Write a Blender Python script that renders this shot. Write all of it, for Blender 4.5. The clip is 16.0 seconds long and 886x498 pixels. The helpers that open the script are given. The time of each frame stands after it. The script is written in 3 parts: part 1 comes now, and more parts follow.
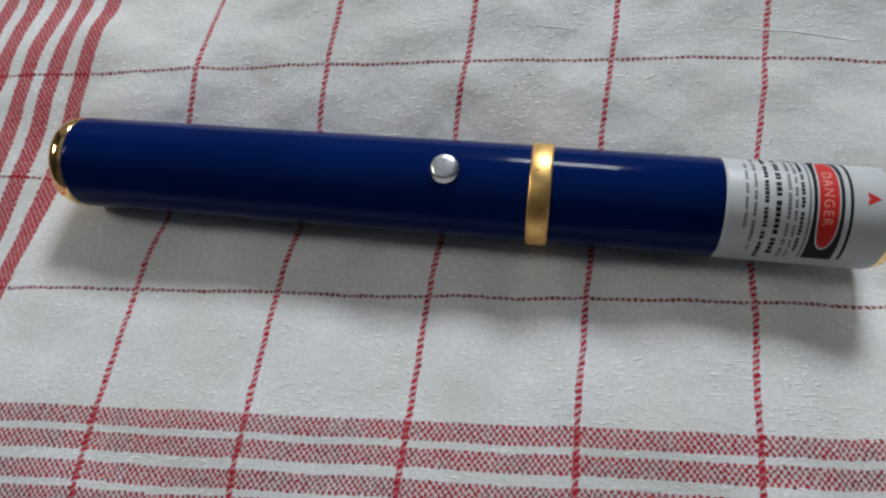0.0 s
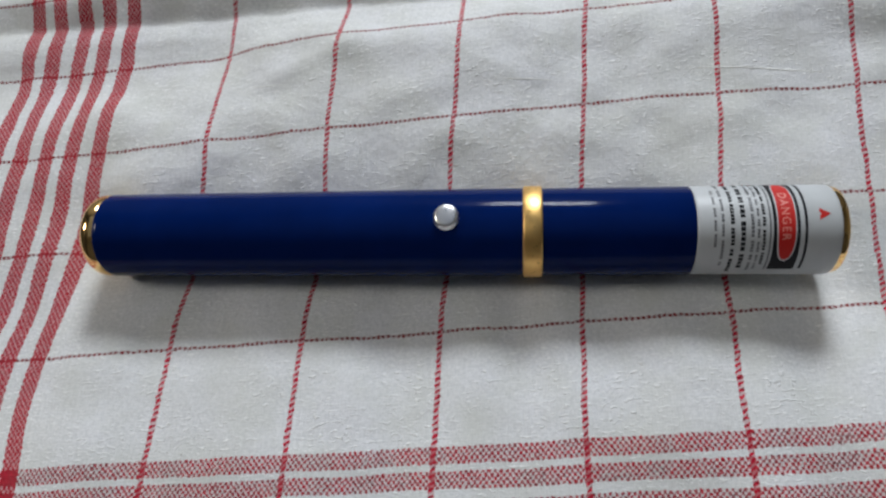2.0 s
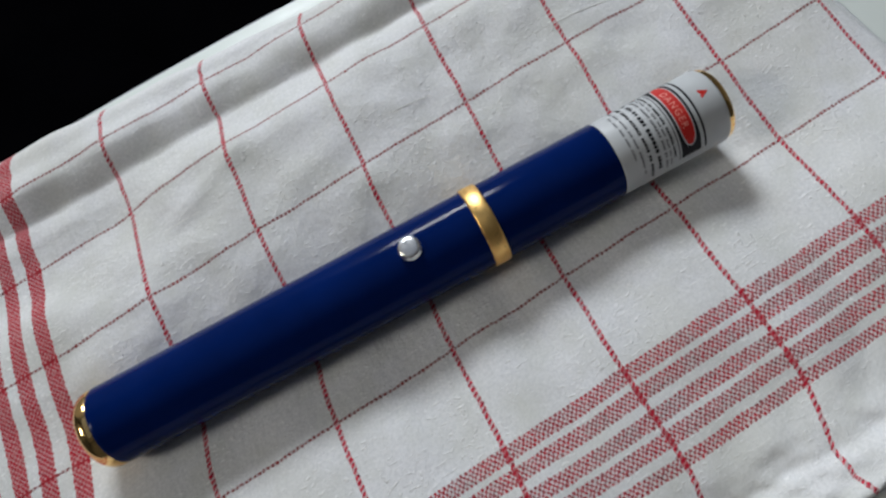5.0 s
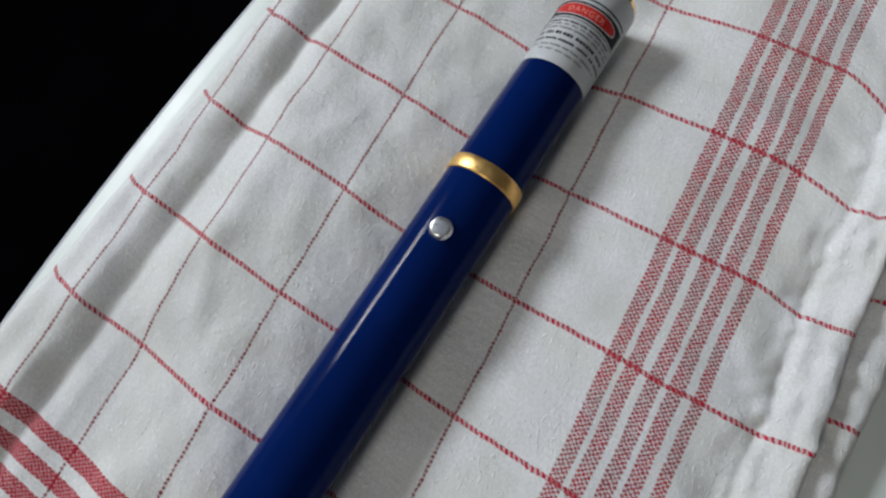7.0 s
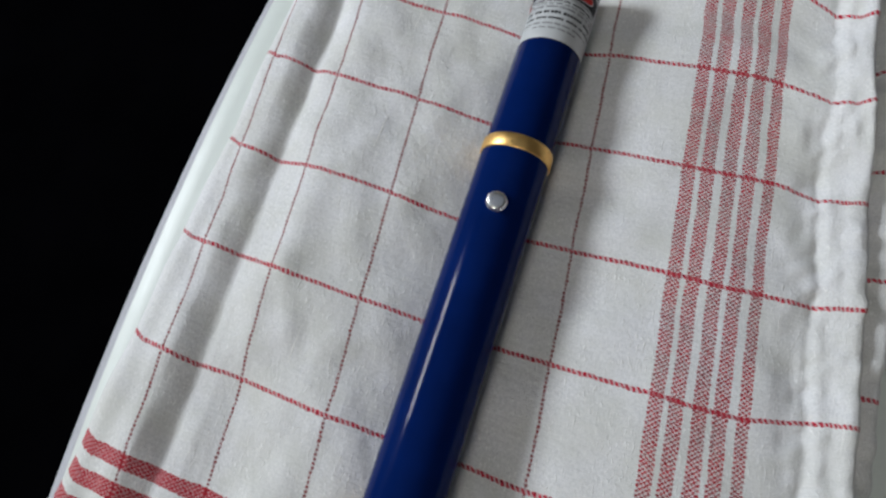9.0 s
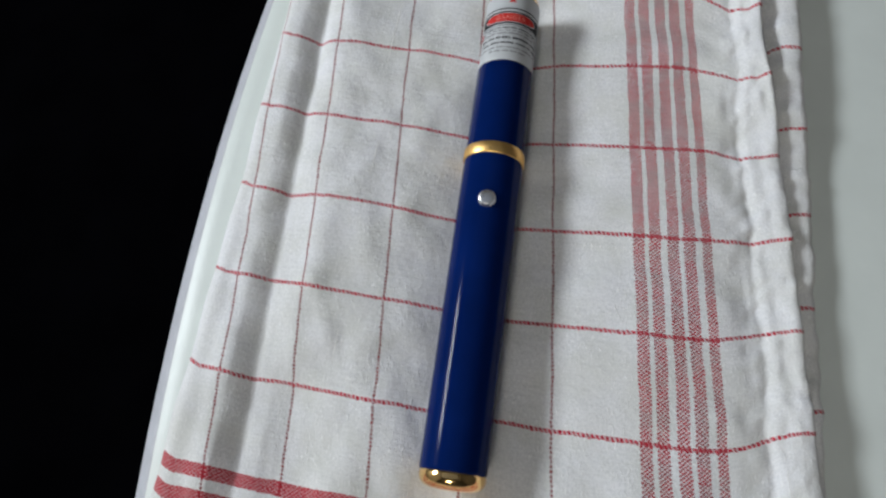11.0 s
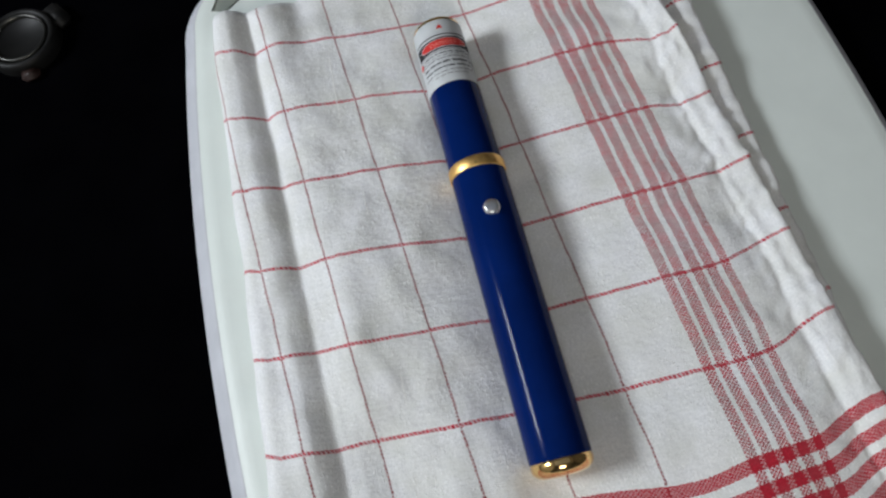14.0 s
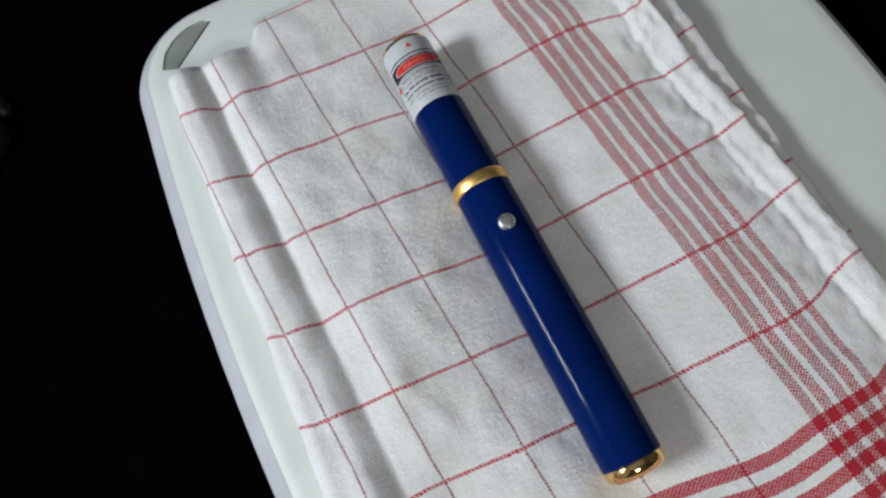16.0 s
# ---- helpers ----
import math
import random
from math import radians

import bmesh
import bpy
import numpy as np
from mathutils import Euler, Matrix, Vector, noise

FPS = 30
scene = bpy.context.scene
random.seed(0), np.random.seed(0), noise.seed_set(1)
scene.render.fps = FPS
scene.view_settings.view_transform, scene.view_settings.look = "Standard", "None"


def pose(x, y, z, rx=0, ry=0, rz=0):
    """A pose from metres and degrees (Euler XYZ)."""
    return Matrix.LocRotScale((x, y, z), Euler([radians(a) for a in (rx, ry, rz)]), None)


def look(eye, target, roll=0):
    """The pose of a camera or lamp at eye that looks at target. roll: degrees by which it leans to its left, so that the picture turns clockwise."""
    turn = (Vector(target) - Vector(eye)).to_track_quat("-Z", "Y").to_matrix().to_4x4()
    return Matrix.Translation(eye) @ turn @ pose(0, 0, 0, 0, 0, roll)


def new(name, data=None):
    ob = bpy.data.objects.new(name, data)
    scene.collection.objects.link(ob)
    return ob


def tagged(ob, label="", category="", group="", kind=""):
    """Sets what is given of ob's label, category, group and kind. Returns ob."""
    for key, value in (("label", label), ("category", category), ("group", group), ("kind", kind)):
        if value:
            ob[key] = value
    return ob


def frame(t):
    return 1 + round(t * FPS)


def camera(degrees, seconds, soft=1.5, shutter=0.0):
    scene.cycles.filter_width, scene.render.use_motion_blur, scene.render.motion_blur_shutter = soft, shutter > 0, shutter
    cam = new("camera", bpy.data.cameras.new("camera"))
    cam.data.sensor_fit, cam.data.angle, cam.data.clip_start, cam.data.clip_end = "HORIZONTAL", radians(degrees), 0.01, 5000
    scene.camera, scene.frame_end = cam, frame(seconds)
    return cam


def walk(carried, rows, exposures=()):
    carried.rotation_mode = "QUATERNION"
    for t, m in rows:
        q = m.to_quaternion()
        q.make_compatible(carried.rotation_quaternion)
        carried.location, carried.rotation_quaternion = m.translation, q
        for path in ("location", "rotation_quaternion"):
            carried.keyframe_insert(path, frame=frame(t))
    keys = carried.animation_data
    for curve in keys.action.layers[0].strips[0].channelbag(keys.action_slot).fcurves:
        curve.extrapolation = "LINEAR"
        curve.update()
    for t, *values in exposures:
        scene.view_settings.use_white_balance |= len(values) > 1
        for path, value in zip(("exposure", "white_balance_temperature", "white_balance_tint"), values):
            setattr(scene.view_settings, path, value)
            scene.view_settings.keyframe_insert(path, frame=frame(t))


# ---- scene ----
cam = camera(67.0, 16.0, soft=2.45)
PATH = [
    (0, (0.01079, -0.06058, 0.09855), (-0.01406, -0.00385, -0.09162), -21.96),
    (0.5, (0.01038, -0.06335, 0.10442), (-0.01376, -0.00447, -0.08518), -21.23),
    (1, (0.00904, -0.0634, 0.10748), (-0.01494, -0.00378, -0.08191), -20.85),
    (1.5, (0.00971, -0.0616, 0.10952), (-0.01444, -0.00063, -0.07942), -20.97),
    (2, (0.00798, -0.06082, 0.11006), (-0.01056, 0.00214, -0.07886), -20.13),
    (2.5, (0.00509, -0.06247, 0.11189), (-0.00759, 0.00374, -0.07641), -18.84),
    (3, (0.00595, -0.0622, 0.11313), (-0.00265, 0.00543, -0.07489), -18.73),
    (3.5, (0.00421, -0.06331, 0.11517), (0.00021, 0.00523, -0.07268), -18.76),
    (3.7, (0.00392, -0.06378, 0.11558), (0.0019, 0.00555, -0.07201), -19.32),
    (5.8, (-0.01543, -0.05968, 0.117), (0.01168, 0.00056, -0.07177), -20.06),
    (6, (-0.01915, -0.05689, 0.11763), (0.01231, 0.0011, -0.07118), -18.93),
    (6.5, (-0.02327, -0.05306, 0.11985), (0.01542, -0.00068, -0.06925), -17.67),
    (7, (-0.03062, -0.05103, 0.12054), (0.01546, -0.00564, -0.06872), -16.88),
    (7.5, (-0.03509, -0.04764, 0.12466), (0.01533, -0.00655, -0.06447), -17.12),
    (8, (-0.04518, -0.04327, 0.1283), (0.00983, -0.00618, -0.06038), -17.24),
    (8.5, (-0.04941, -0.03774, 0.12929), (0.00839, -0.0037, -0.05912), -16.99),
    (8.7, (-0.04926, -0.03683, 0.12958), (0.00897, -0.00295, -0.05873), -16.88),
    (10.8, (-0.06294, -0.02899, 0.14962), (0.00331, -0.00851, -0.03797), -13.02),
    (11, (-0.06501, -0.02725, 0.1527), (0.00298, -0.00887, -0.03449), -12.25),
    (11.5, (-0.06635, -0.01915, 0.15749), (0.00526, -0.01133, -0.02908), -7.85),
    (12, (-0.06832, -0.01139, 0.15931), (0.00379, -0.01126, -0.02724), -6.72),
    (12.5, (-0.0661, -0.00665, 0.15986), (0.00534, -0.01252, -0.02686), -8.25),
    (13, (-0.06917, -0.00139, 0.15927), (0.0023, -0.00852, -0.02739), -6.88),
    (13.5, (-0.07052, 0.00064, 0.16235), (0.00248, -0.00811, -0.02365), -6.26),
    (14, (-0.06438, 0.00536, 0.16144), (0.00618, -0.01117, -0.02496), -5.24),
    (14.5, (-0.05732, 0.00959, 0.1623), (0.01099, -0.0122, -0.02441), -4.83),
    (15, (-0.05222, 0.01103, 0.16301), (0.01219, -0.01008, -0.02515), -7.47),
    (15.5, (-0.04985, 0.0124, 0.16237), (0.01183, -0.01032, -0.02653), -8.36),
    (16, (-0.0474, 0.01241, 0.16168), (0.01354, -0.01104, -0.02736), -9.85),
]
EXPOSURES = [(0, -0.09), (0.6, 0.02), (3.5, 0.0), (6, -0.09), (8.5, -0.07), (12, -0.02), (14.5, 0.03), (16, 0.03)]
walk(cam, [(t, look(eye, target, roll)) for t, eye, target, roll in PATH], exposures=EXPOSURES)

# ---- light: a window in the wall past the towel's fold, a weaker one behind the pen's tail, an added overhead fill lamp ----
def area_lamp(name, place, aim, width, height, watts, colour):
    data = bpy.data.lights.new(name, "AREA")
    data.shape, data.size, data.size_y, data.energy, data.color = "RECTANGLE", width, height, watts, colour
    ob = new(name, data)
    ob.matrix_world = look(place, aim)
    return ob


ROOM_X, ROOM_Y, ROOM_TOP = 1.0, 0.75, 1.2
AIM = (0.0, -0.02, 0.0)
MAIN_AT = (0.15, ROOM_Y, 0.475)
FILL_AT = (0.06, 0.13)
SIDE_AT = (-ROOM_X, 0.17, 0.77)
area_lamp("window_light_main", MAIN_AT, AIM, 0.25, 0.15, 6.6, (0.875, 0.935, 1.0))
area_lamp("window_light_side", SIDE_AT, AIM, 0.24, 0.21, 4.0, (1.0, 0.955, 0.87))
# added overhead fill that lifts the shadows; no skylight is known here
area_lamp("overhead_fill", (*FILL_AT, ROOM_TOP + 0.02), (*FILL_AT, 0), 1.2, 1.2, 0.44, (1.0, 0.935, 0.76))

world = bpy.data.worlds.new("sky")
world.use_nodes = True
scene.world = world
sky = world.node_tree.nodes.new("ShaderNodeTexSky")
sky.sky_type, sky.sun_disc, sky.sun_elevation, sky.sun_rotation = "NISHITA", False, radians(32), radians(10)
world.node_tree.links.new(sky.outputs[0], world.node_tree.nodes["Background"].inputs[0])
world.node_tree.nodes["Background"].inputs[1].default_value = 0.05


# ---- materials ----
class Nodes:
    """A short way to write node materials."""

    def __init__(self, name, rough=0.5, metal=0.0, colour=(0.8, 0.8, 0.8), spec=0.5, coat=0.0):
        self.mat = bpy.data.materials.new(name)
        self.mat.use_nodes = True
        self.tree = self.mat.node_tree
        self.out = self.tree.nodes["Principled BSDF"]
        self.set("Roughness", rough), self.set("Metallic", metal), self.set("Base Color", (*colour, 1))
        self.set("Specular IOR Level", spec), self.set("Coat Weight", coat), self.set("Coat Roughness", 0.04)

    def set(self, key, value):
        if isinstance(value, bpy.types.NodeSocket):
            self.tree.links.new(value, self.out.inputs[key])
        else:
            self.out.inputs[key].default_value = value

    def node(self, kind, **inputs):
        n = self.tree.nodes.new(kind)
        for key, value in inputs.items():
            self.feed(n, key.replace("_", " "), value)
        return n

    def feed(self, n, key, value):
        socket = n.inputs[key]
        if isinstance(value, bpy.types.NodeSocket):
            self.tree.links.new(value, socket)
        else:
            socket.default_value = value

    def m(self, op, a, b=0.0, c=0.0):
        n = self.tree.nodes.new("ShaderNodeMath")
        n.operation = op
        for i, value in enumerate((a, b, c)):
            self.feed(n, i, value)
        return n.outputs[0]

    def noise(self, vector, scale, detail=3.0, rough=0.55):
        n = self.node("ShaderNodeTexNoise", Scale=scale, Detail=detail, Roughness=rough)
        if vector is not None:
            self.feed(n, "Vector", vector)
        return n.outputs[0]

    def where(self):
        return self.tree.nodes.new("ShaderNodeTexCoord").outputs["Object"]

    def mix(self, factor, a, b):
        n = self.tree.nodes.new("ShaderNodeMix")
        n.data_type = "RGBA"
        for i, value in ((0, factor), (6, a), (7, b)):
            if not isinstance(value, bpy.types.NodeSocket) and i:
                value = (*value, 1)
            self.feed(n, i, value)
        return n.outputs[2]

    def bump(self, height, distance, strength=1.0):
        self.set("Normal", self.node("ShaderNodeBump", Height=height, Distance=distance, Strength=strength).outputs[0])

    def ramp(self, value, low, high):
        return self.node("ShaderNodeMapRange", Value=value, From_Min=low, From_Max=high).outputs[0]


def cloth_material():
    """Cotton tea towel: warp and weft threads of 0.5 mm, red where the stripes run; the UV map holds millimetres of cloth."""
    n = Nodes("cotton_check", rough=0.92, spec=0.15)
    uv = n.node("ShaderNodeUVMap").outputs[0]
    sep = n.node("ShaderNodeSeparateXYZ", Vector=uv)
    u0, v0 = sep.outputs[0], sep.outputs[1]
    wob = n.noise(uv, 0.05, 2.0)
    wob2 = n.noise(uv, 1.1, 1.0)
    u = n.m("ADD", u0, n.m("ADD", n.m("MULTIPLY_ADD", wob, 1.6, -0.8), n.m("MULTIPLY_ADD", wob2, 0.5, -0.25)))
    v = n.m("ADD", v0, n.m("ADD", n.m("MULTIPLY_ADD", wob, -1.2, 0.6), n.m("MULTIPLY_ADD", wob2, -0.5, 0.25)))
    # threads wander a little, so that no row of crossings is quite regular
    ragged = n.noise(uv, 2.6, 1.0)
    u = n.m("ADD", u, n.m("MULTIPLY_ADD", ragged, 0.44, -0.22))
    v = n.m("ADD", v, n.m("MULTIPLY_ADD", n.noise(uv, 3.1, 1.0), 0.5, -0.25))
    p, q = 0.52, 0.43
    cu, cv = n.m("FLOOR", n.m("DIVIDE", u, q)), n.m("FLOOR", n.m("DIVIDE", v, p))
    over = n.m("FLOORED_MODULO", n.m("ADD", cu, cv), 2.0)
    uc, vc = n.m("MULTIPLY", n.m("ADD", cu, 0.5), q), n.m("MULTIPLY", n.m("ADD", cv, 0.5), p)

    def lines(x, at, pitch, half):
        away = n.m("ABSOLUTE", n.m("SUBTRACT", n.m("FLOORED_MODULO", n.m("SUBTRACT", x, at - pitch / 2), pitch), pitch / 2))
        return n.m("LESS_THAN", away, half)

    def between(x, low, high):
        return n.m("MULTIPLY", n.m("GREATER_THAN", x, low), n.m("LESS_THAN", x, high))

    # each red line is a rope of three threads whose floats slant across it
    off_line = n.m("SUBTRACT", n.m("FLOORED_MODULO", n.m("SUBTRACT", u, 0.2 - 23.55 / 2), 23.55), 23.55 / 2)
    red_lines = n.m("MULTIPLY", n.m("LESS_THAN", n.m("ABSOLUTE", off_line), 0.43), n.m("GREATER_THAN", uc, -60.0))
    float_at = n.m("FRACT", n.m("DIVIDE", n.m("ADD", v, n.m("MULTIPLY", off_line, -0.6)), 1.0))
    floats = n.ramp(n.m("ABSOLUTE", n.m("SUBTRACT", float_at, 0.5)), 0.31, 0.21)
    wide_band = n.m("MULTIPLY", lines(uc, -69.6, 5.35, 1.55), between(uc, -93.2, -67.5))
    thin_lines = n.m("MULTIPLY", lines(vc, 0.7, 19.6, 0.26), n.m("GREATER_THAN", vc, -45.0))
    narrow_band = n.m("MULTIPLY", lines(vc, -58.4, 3.85, 1.25), between(vc, -75.6, -56.4))
    fibre = n.noise(uv, 1.7, 4.0, 0.7)
    stain = n.noise(uv, 0.035, 3.0)
    white = n.mix(n.ramp(fibre, 0.3, 0.7), (0.69, 0.70, 0.715), (0.92, 0.92, 0.935))
    white = n.mix(n.m("MULTIPLY", n.ramp(stain, 0.42, 0.72), 0.55), white, (0.63, 0.63, 0.57))
    red = n.mix(n.ramp(fibre, 0.25, 0.75), (0.28, 0.006, 0.018), (0.60, 0.016, 0.040))
    blotch = n.noise(uv, 0.11, 3.0)
    white = n.mix(n.m("MULTIPLY", n.ramp(blotch, 0.42, 0.66), 0.4), white, (0.66, 0.67, 0.61))
    long = n.node("ShaderNodeVectorMath", Vector=uv)
    long.operation = "MULTIPLY"
    long.inputs[1].default_value = (0.10, 1.1, 1.0)
    slub = n.ramp(n.noise(long.outputs[0], 1.0, 2.0), 0.66, 0.9)
    white = n.mix(slub, white, (0.93, 0.93, 0.90))
    # short pale flecks where a thread stands proud of the weave
    short = n.node("ShaderNodeVectorMath", Vector=uv)
    short.operation = "MULTIPLY"
    short.inputs[1].default_value = (0.85, 2.1, 1.0)
    fleck = n.m("MULTIPLY", n.ramp(n.noise(short.outputs[0], 1.0, 2.0), 0.57, 0.68), n.ramp(n.noise(uv, 0.12, 2.0), 0.35, 0.6))
    white = n.mix(n.m("MULTIPLY", fleck, 0.9), white, (0.97, 0.97, 0.96))
    maroon = n.mix(n.ramp(n.noise(uv, 2.3, 2.0), 0.35, 0.65), (0.20, 0.026, 0.032), (0.66, 0.036, 0.060))
    faded = n.mix(n.ramp(n.noise(uv, 1.9, 2.0), 0.35, 0.65), (0.17, 0.050, 0.054), (0.50, 0.092, 0.108))
    maroon = n.mix(n.ramp(n.noise(uv, 0.16, 1.0), 0.45, 0.58), maroon, faded)
    thin_red = n.mix(n.ramp(fibre, 0.3, 0.7), (0.11, 0.018, 0.019), (0.38, 0.048, 0.050))
    line_red = n.mix(n.ramp(n.noise(uv, 2.4, 2.0), 0.38, 0.56), (0.17, 0.008, 0.018), (0.70, 0.012, 0.050))
    rope = n.mix(floats, n.mix(0.42, white, (0.45, 0.05, 0.07)), line_red)
    warp = n.mix(wide_band, white, red)
    weft = n.mix(narrow_band, n.mix(thin_lines, white, thin_red), maroon)
    # the thread below shows through at each crossing
    weft = n.mix(n.m("MULTIPLY", wide_band, 0.66), weft, red)
    warp = n.mix(n.m("MULTIPLY", narrow_band, 0.22), warp, maroon)
    warp = n.mix(n.m("MULTIPLY", thin_lines, 0.38), warp, thin_red)
    solid = n.mix(n.m("MULTIPLY", narrow_band, 0.7), rope, red)
    n.set("Base Color", n.mix(red_lines, n.mix(over, weft, warp), solid))
    ridge = n.m("MULTIPLY", n.m("ABSOLUTE", n.m("SINE", n.m("MULTIPLY", u, math.pi / q))), n.m("ABSOLUTE", n.m("SINE", n.m("MULTIPLY", v, math.pi / p))))
    crumple = n.noise(uv, 0.14, 2.0)
    # fine slubs both ways and soft crumpling a few millimetres across
    across = n.node("ShaderNodeVectorMath", Vector=uv)
    across.operation = "MULTIPLY"
    across.inputs[1].default_value = (1.3, 0.16, 1.0)
    crease = n.m("ADD", n.m("MULTIPLY", n.noise(across.outputs[0], 1.0, 3.0), 0.9), n.m("MULTIPLY", n.noise(uv, 0.55, 3.0, 0.6), 1.3))
    ridge = n.m("MULTIPLY_ADD", ridge, 0.14, crease)
    height = n.m("ADD", ridge, n.m("ADD", n.m("MULTIPLY_ADD", fleck, 1.3, n.m("MULTIPLY", slub, 0.7)), n.m("MULTIPLY", crumple, 2.6)))
    n.bump(height, 0.00022, 0.55)
    n.set("Sheen Weight", 0.15)
    return n.mat


def lacquer_material():
    n = Nodes("blue_lacquer", rough=0.14, colour=(0.003, 0.016, 0.12), spec=0.06)
    w = n.where()
    n.set("Base Color", n.mix(n.ramp(n.noise(w, 90, 3), 0.3, 0.7), (0.0010, 0.0105, 0.078), (0.0015, 0.0138, 0.102)))
    n.set("Roughness", n.m("MULTIPLY_ADD", n.noise(w, 900, 4), 0.06, 0.07))
    return n.mat


def metal_material(name, colour, rough, tarnish=None):
    n = Nodes(name, rough=rough, metal=1.0, colour=colour)
    w = n.where()
    n.set("Roughness", n.m("MULTIPLY_ADD", n.noise(w, 700, 3), rough, rough * 0.5))
    if tarnish:
        n.set("Base Color", n.mix(n.ramp(n.noise(w, 1500, 3), 0.60, 0.70), colour, tarnish))
    return n.mat


def plain_material(name, colour, rough, scale, vary=0.06, bump=0.0, spec=0.5):
    n = Nodes(name, rough=rough, colour=colour, spec=spec)
    w = n.where()
    low, high = [c * (1 - vary) for c in colour], [min(1.0, c * (1 + vary)) for c in colour]
    n.set("Base Color", n.mix(n.ramp(n.noise(w, scale, 4), 0.3, 0.7), low, high))
    n.set("Roughness", n.m("MULTIPLY_ADD", n.noise(w, scale * 3, 3), 0.15, rough - 0.07))
    if bump:
        n.bump(n.noise(w, scale * 8, 4), bump)
    return n.mat


CLOTH = cloth_material()
BLUE = lacquer_material()
GOLD = metal_material("polished_brass", (1.0, 0.66, 0.27), 0.12)
SATIN_GOLD = metal_material("satin_brass", (1.0, 0.63, 0.22), 0.42, (0.62, 0.36, 0.10))
THREAD = plain_material("cream_thread", (0.93, 0.93, 0.90), 0.9, 500)
LABEL = plain_material("label_paper", (0.54, 0.56, 0.57), 0.42, 300, 0.04)
INK = plain_material("black_ink", (0.02, 0.02, 0.024), 0.5, 400, spec=0.1)
INK_GREY = plain_material("grey_ink", (0.16, 0.16, 0.17), 0.5, 400)
INK_RED = plain_material("red_ink", (0.58, 0.03, 0.025), 0.45, 400, spec=0.2)
INK_PALE = plain_material("pale_red_ink", (0.80, 0.30, 0.24), 0.45, 400)
DARK_HOLE = plain_material("dark_recess", (0.012, 0.012, 0.010), 0.4, 300)
BOARD = plain_material("white_plastic", (0.70, 0.75, 0.715), 0.42, 60, 0.03, 0.00004)
RIM = plain_material("grey_rubber", (0.49, 0.50, 0.535), 0.6, 120, 0.08, 0.00003)
INSERT = plain_material("grey_green_rubber", (0.25, 0.275, 0.24), 0.6, 120, 0.1)
BLACK = plain_material("black_laminate", (0.0010, 0.0010, 0.0014), 0.7, 40, 0.3, 0.0, 0.0)
DARK_PLASTIC = plain_material("dark_grey_plastic", (0.006, 0.006, 0.006), 0.5, 200, 0.2, 0.0, 0.2)
BROWN_PLASTIC = plain_material("brown_plastic", (0.022, 0.011, 0.009), 0.5, 200, 0.2, 0.0, 0.2)
SATIN = metal_material("satin_chrome", (0.95, 0.95, 0.94), 0.3)
DULL_METAL = metal_material("dull_steel", (0.07, 0.07, 0.066), 0.4)
DARK_UNSEEN_WALL = plain_material("dark_unseen_wall", (0.09, 0.088, 0.085), 0.85, 6, 0.05)
GREY_WALL = plain_material("warm_grey_wall_paint", (0.44, 0.42, 0.385), 0.85, 6, 0.05)
WALL = plain_material("white_wall_paint", (0.74, 0.75, 0.75), 0.85, 6, 0.03)

MM = 0.001


def part(name, bm, material, parent=None, label="", smooth=True, kind=""):
    """One mesh object from a bmesh in millimetres."""
    bmesh.ops.scale(bm, vec=(MM, MM, MM), verts=bm.verts)
    data = bpy.data.meshes.new(name)
    bm.to_mesh(data)
    bm.free()
    data.materials.append(material)
    for f in data.polygons:
        f.use_smooth = smooth
    ob = new(name, data)
    ob.parent = parent
    return tagged(ob, label, kind=kind)


def box(bm, x0, y0, z0, x1, y1, z1):
    made = bmesh.ops.create_cube(bm, size=1.0)["verts"]
    for v in made:
        v.co = (x0 + (v.co.x + 0.5) * (x1 - x0), y0 + (v.co.y + 0.5) * (y1 - y0), z0 + (v.co.z + 0.5) * (z1 - z0))
    return made


# ---- the room that closes the place: a black surface, four unseen walls with two openings, an unseen ceiling ----
TABLE_Z = -17.0
# the tabletop and the board on it slope a little, up towards the towel's hem
SLOPE, PIVOT_Y = 0.042, 50.0
TILT = Matrix.Translation((0, PIVOT_Y, 0)) @ Euler((-math.atan(SLOPE), 0, 0)).to_matrix().to_4x4() @ Matrix.Translation((0, -PIVOT_Y, 0))


def board_z(y):
    """Height of the board's upper face."""
    return -8.0 + SLOPE * (PIVOT_Y - y)


def sloped(bm):
    bm.transform(TILT)
    return bm


def wall_with_opening(name, along_x, at, low, high, hole, paint=None, look_of="white"):
    """A plain wall 80 mm thick. hole: centre along it, centre height, width, height, or nothing."""
    bm = bmesh.new()
    z0, z1 = TABLE_Z - 90, ROOM_TOP * 1000 + 40
    t0, t1 = (at, at + 80) if at > 0 else (at - 80, at)

    def slab(a, b, c, d):
        if along_x:
            box(bm, a, t0, c, b, t1, d)
        else:
            box(bm, t0, a, c, t1, b, d)

    if hole:
        a, h, w, t = hole
        slab(low, a - w / 2, z0, z1), slab(a + w / 2, high, z0, z1)
        slab(a - w / 2, a + w / 2, z0, h - t / 2), slab(a - w / 2, a + w / 2, h + t / 2, z1)
    else:
        slab(low, high, z0, z1)
    tagged(part(name, bm, paint or WALL, smooth=False), f"plain {look_of} painted unseen wall of the room", "wall", kind="structure")


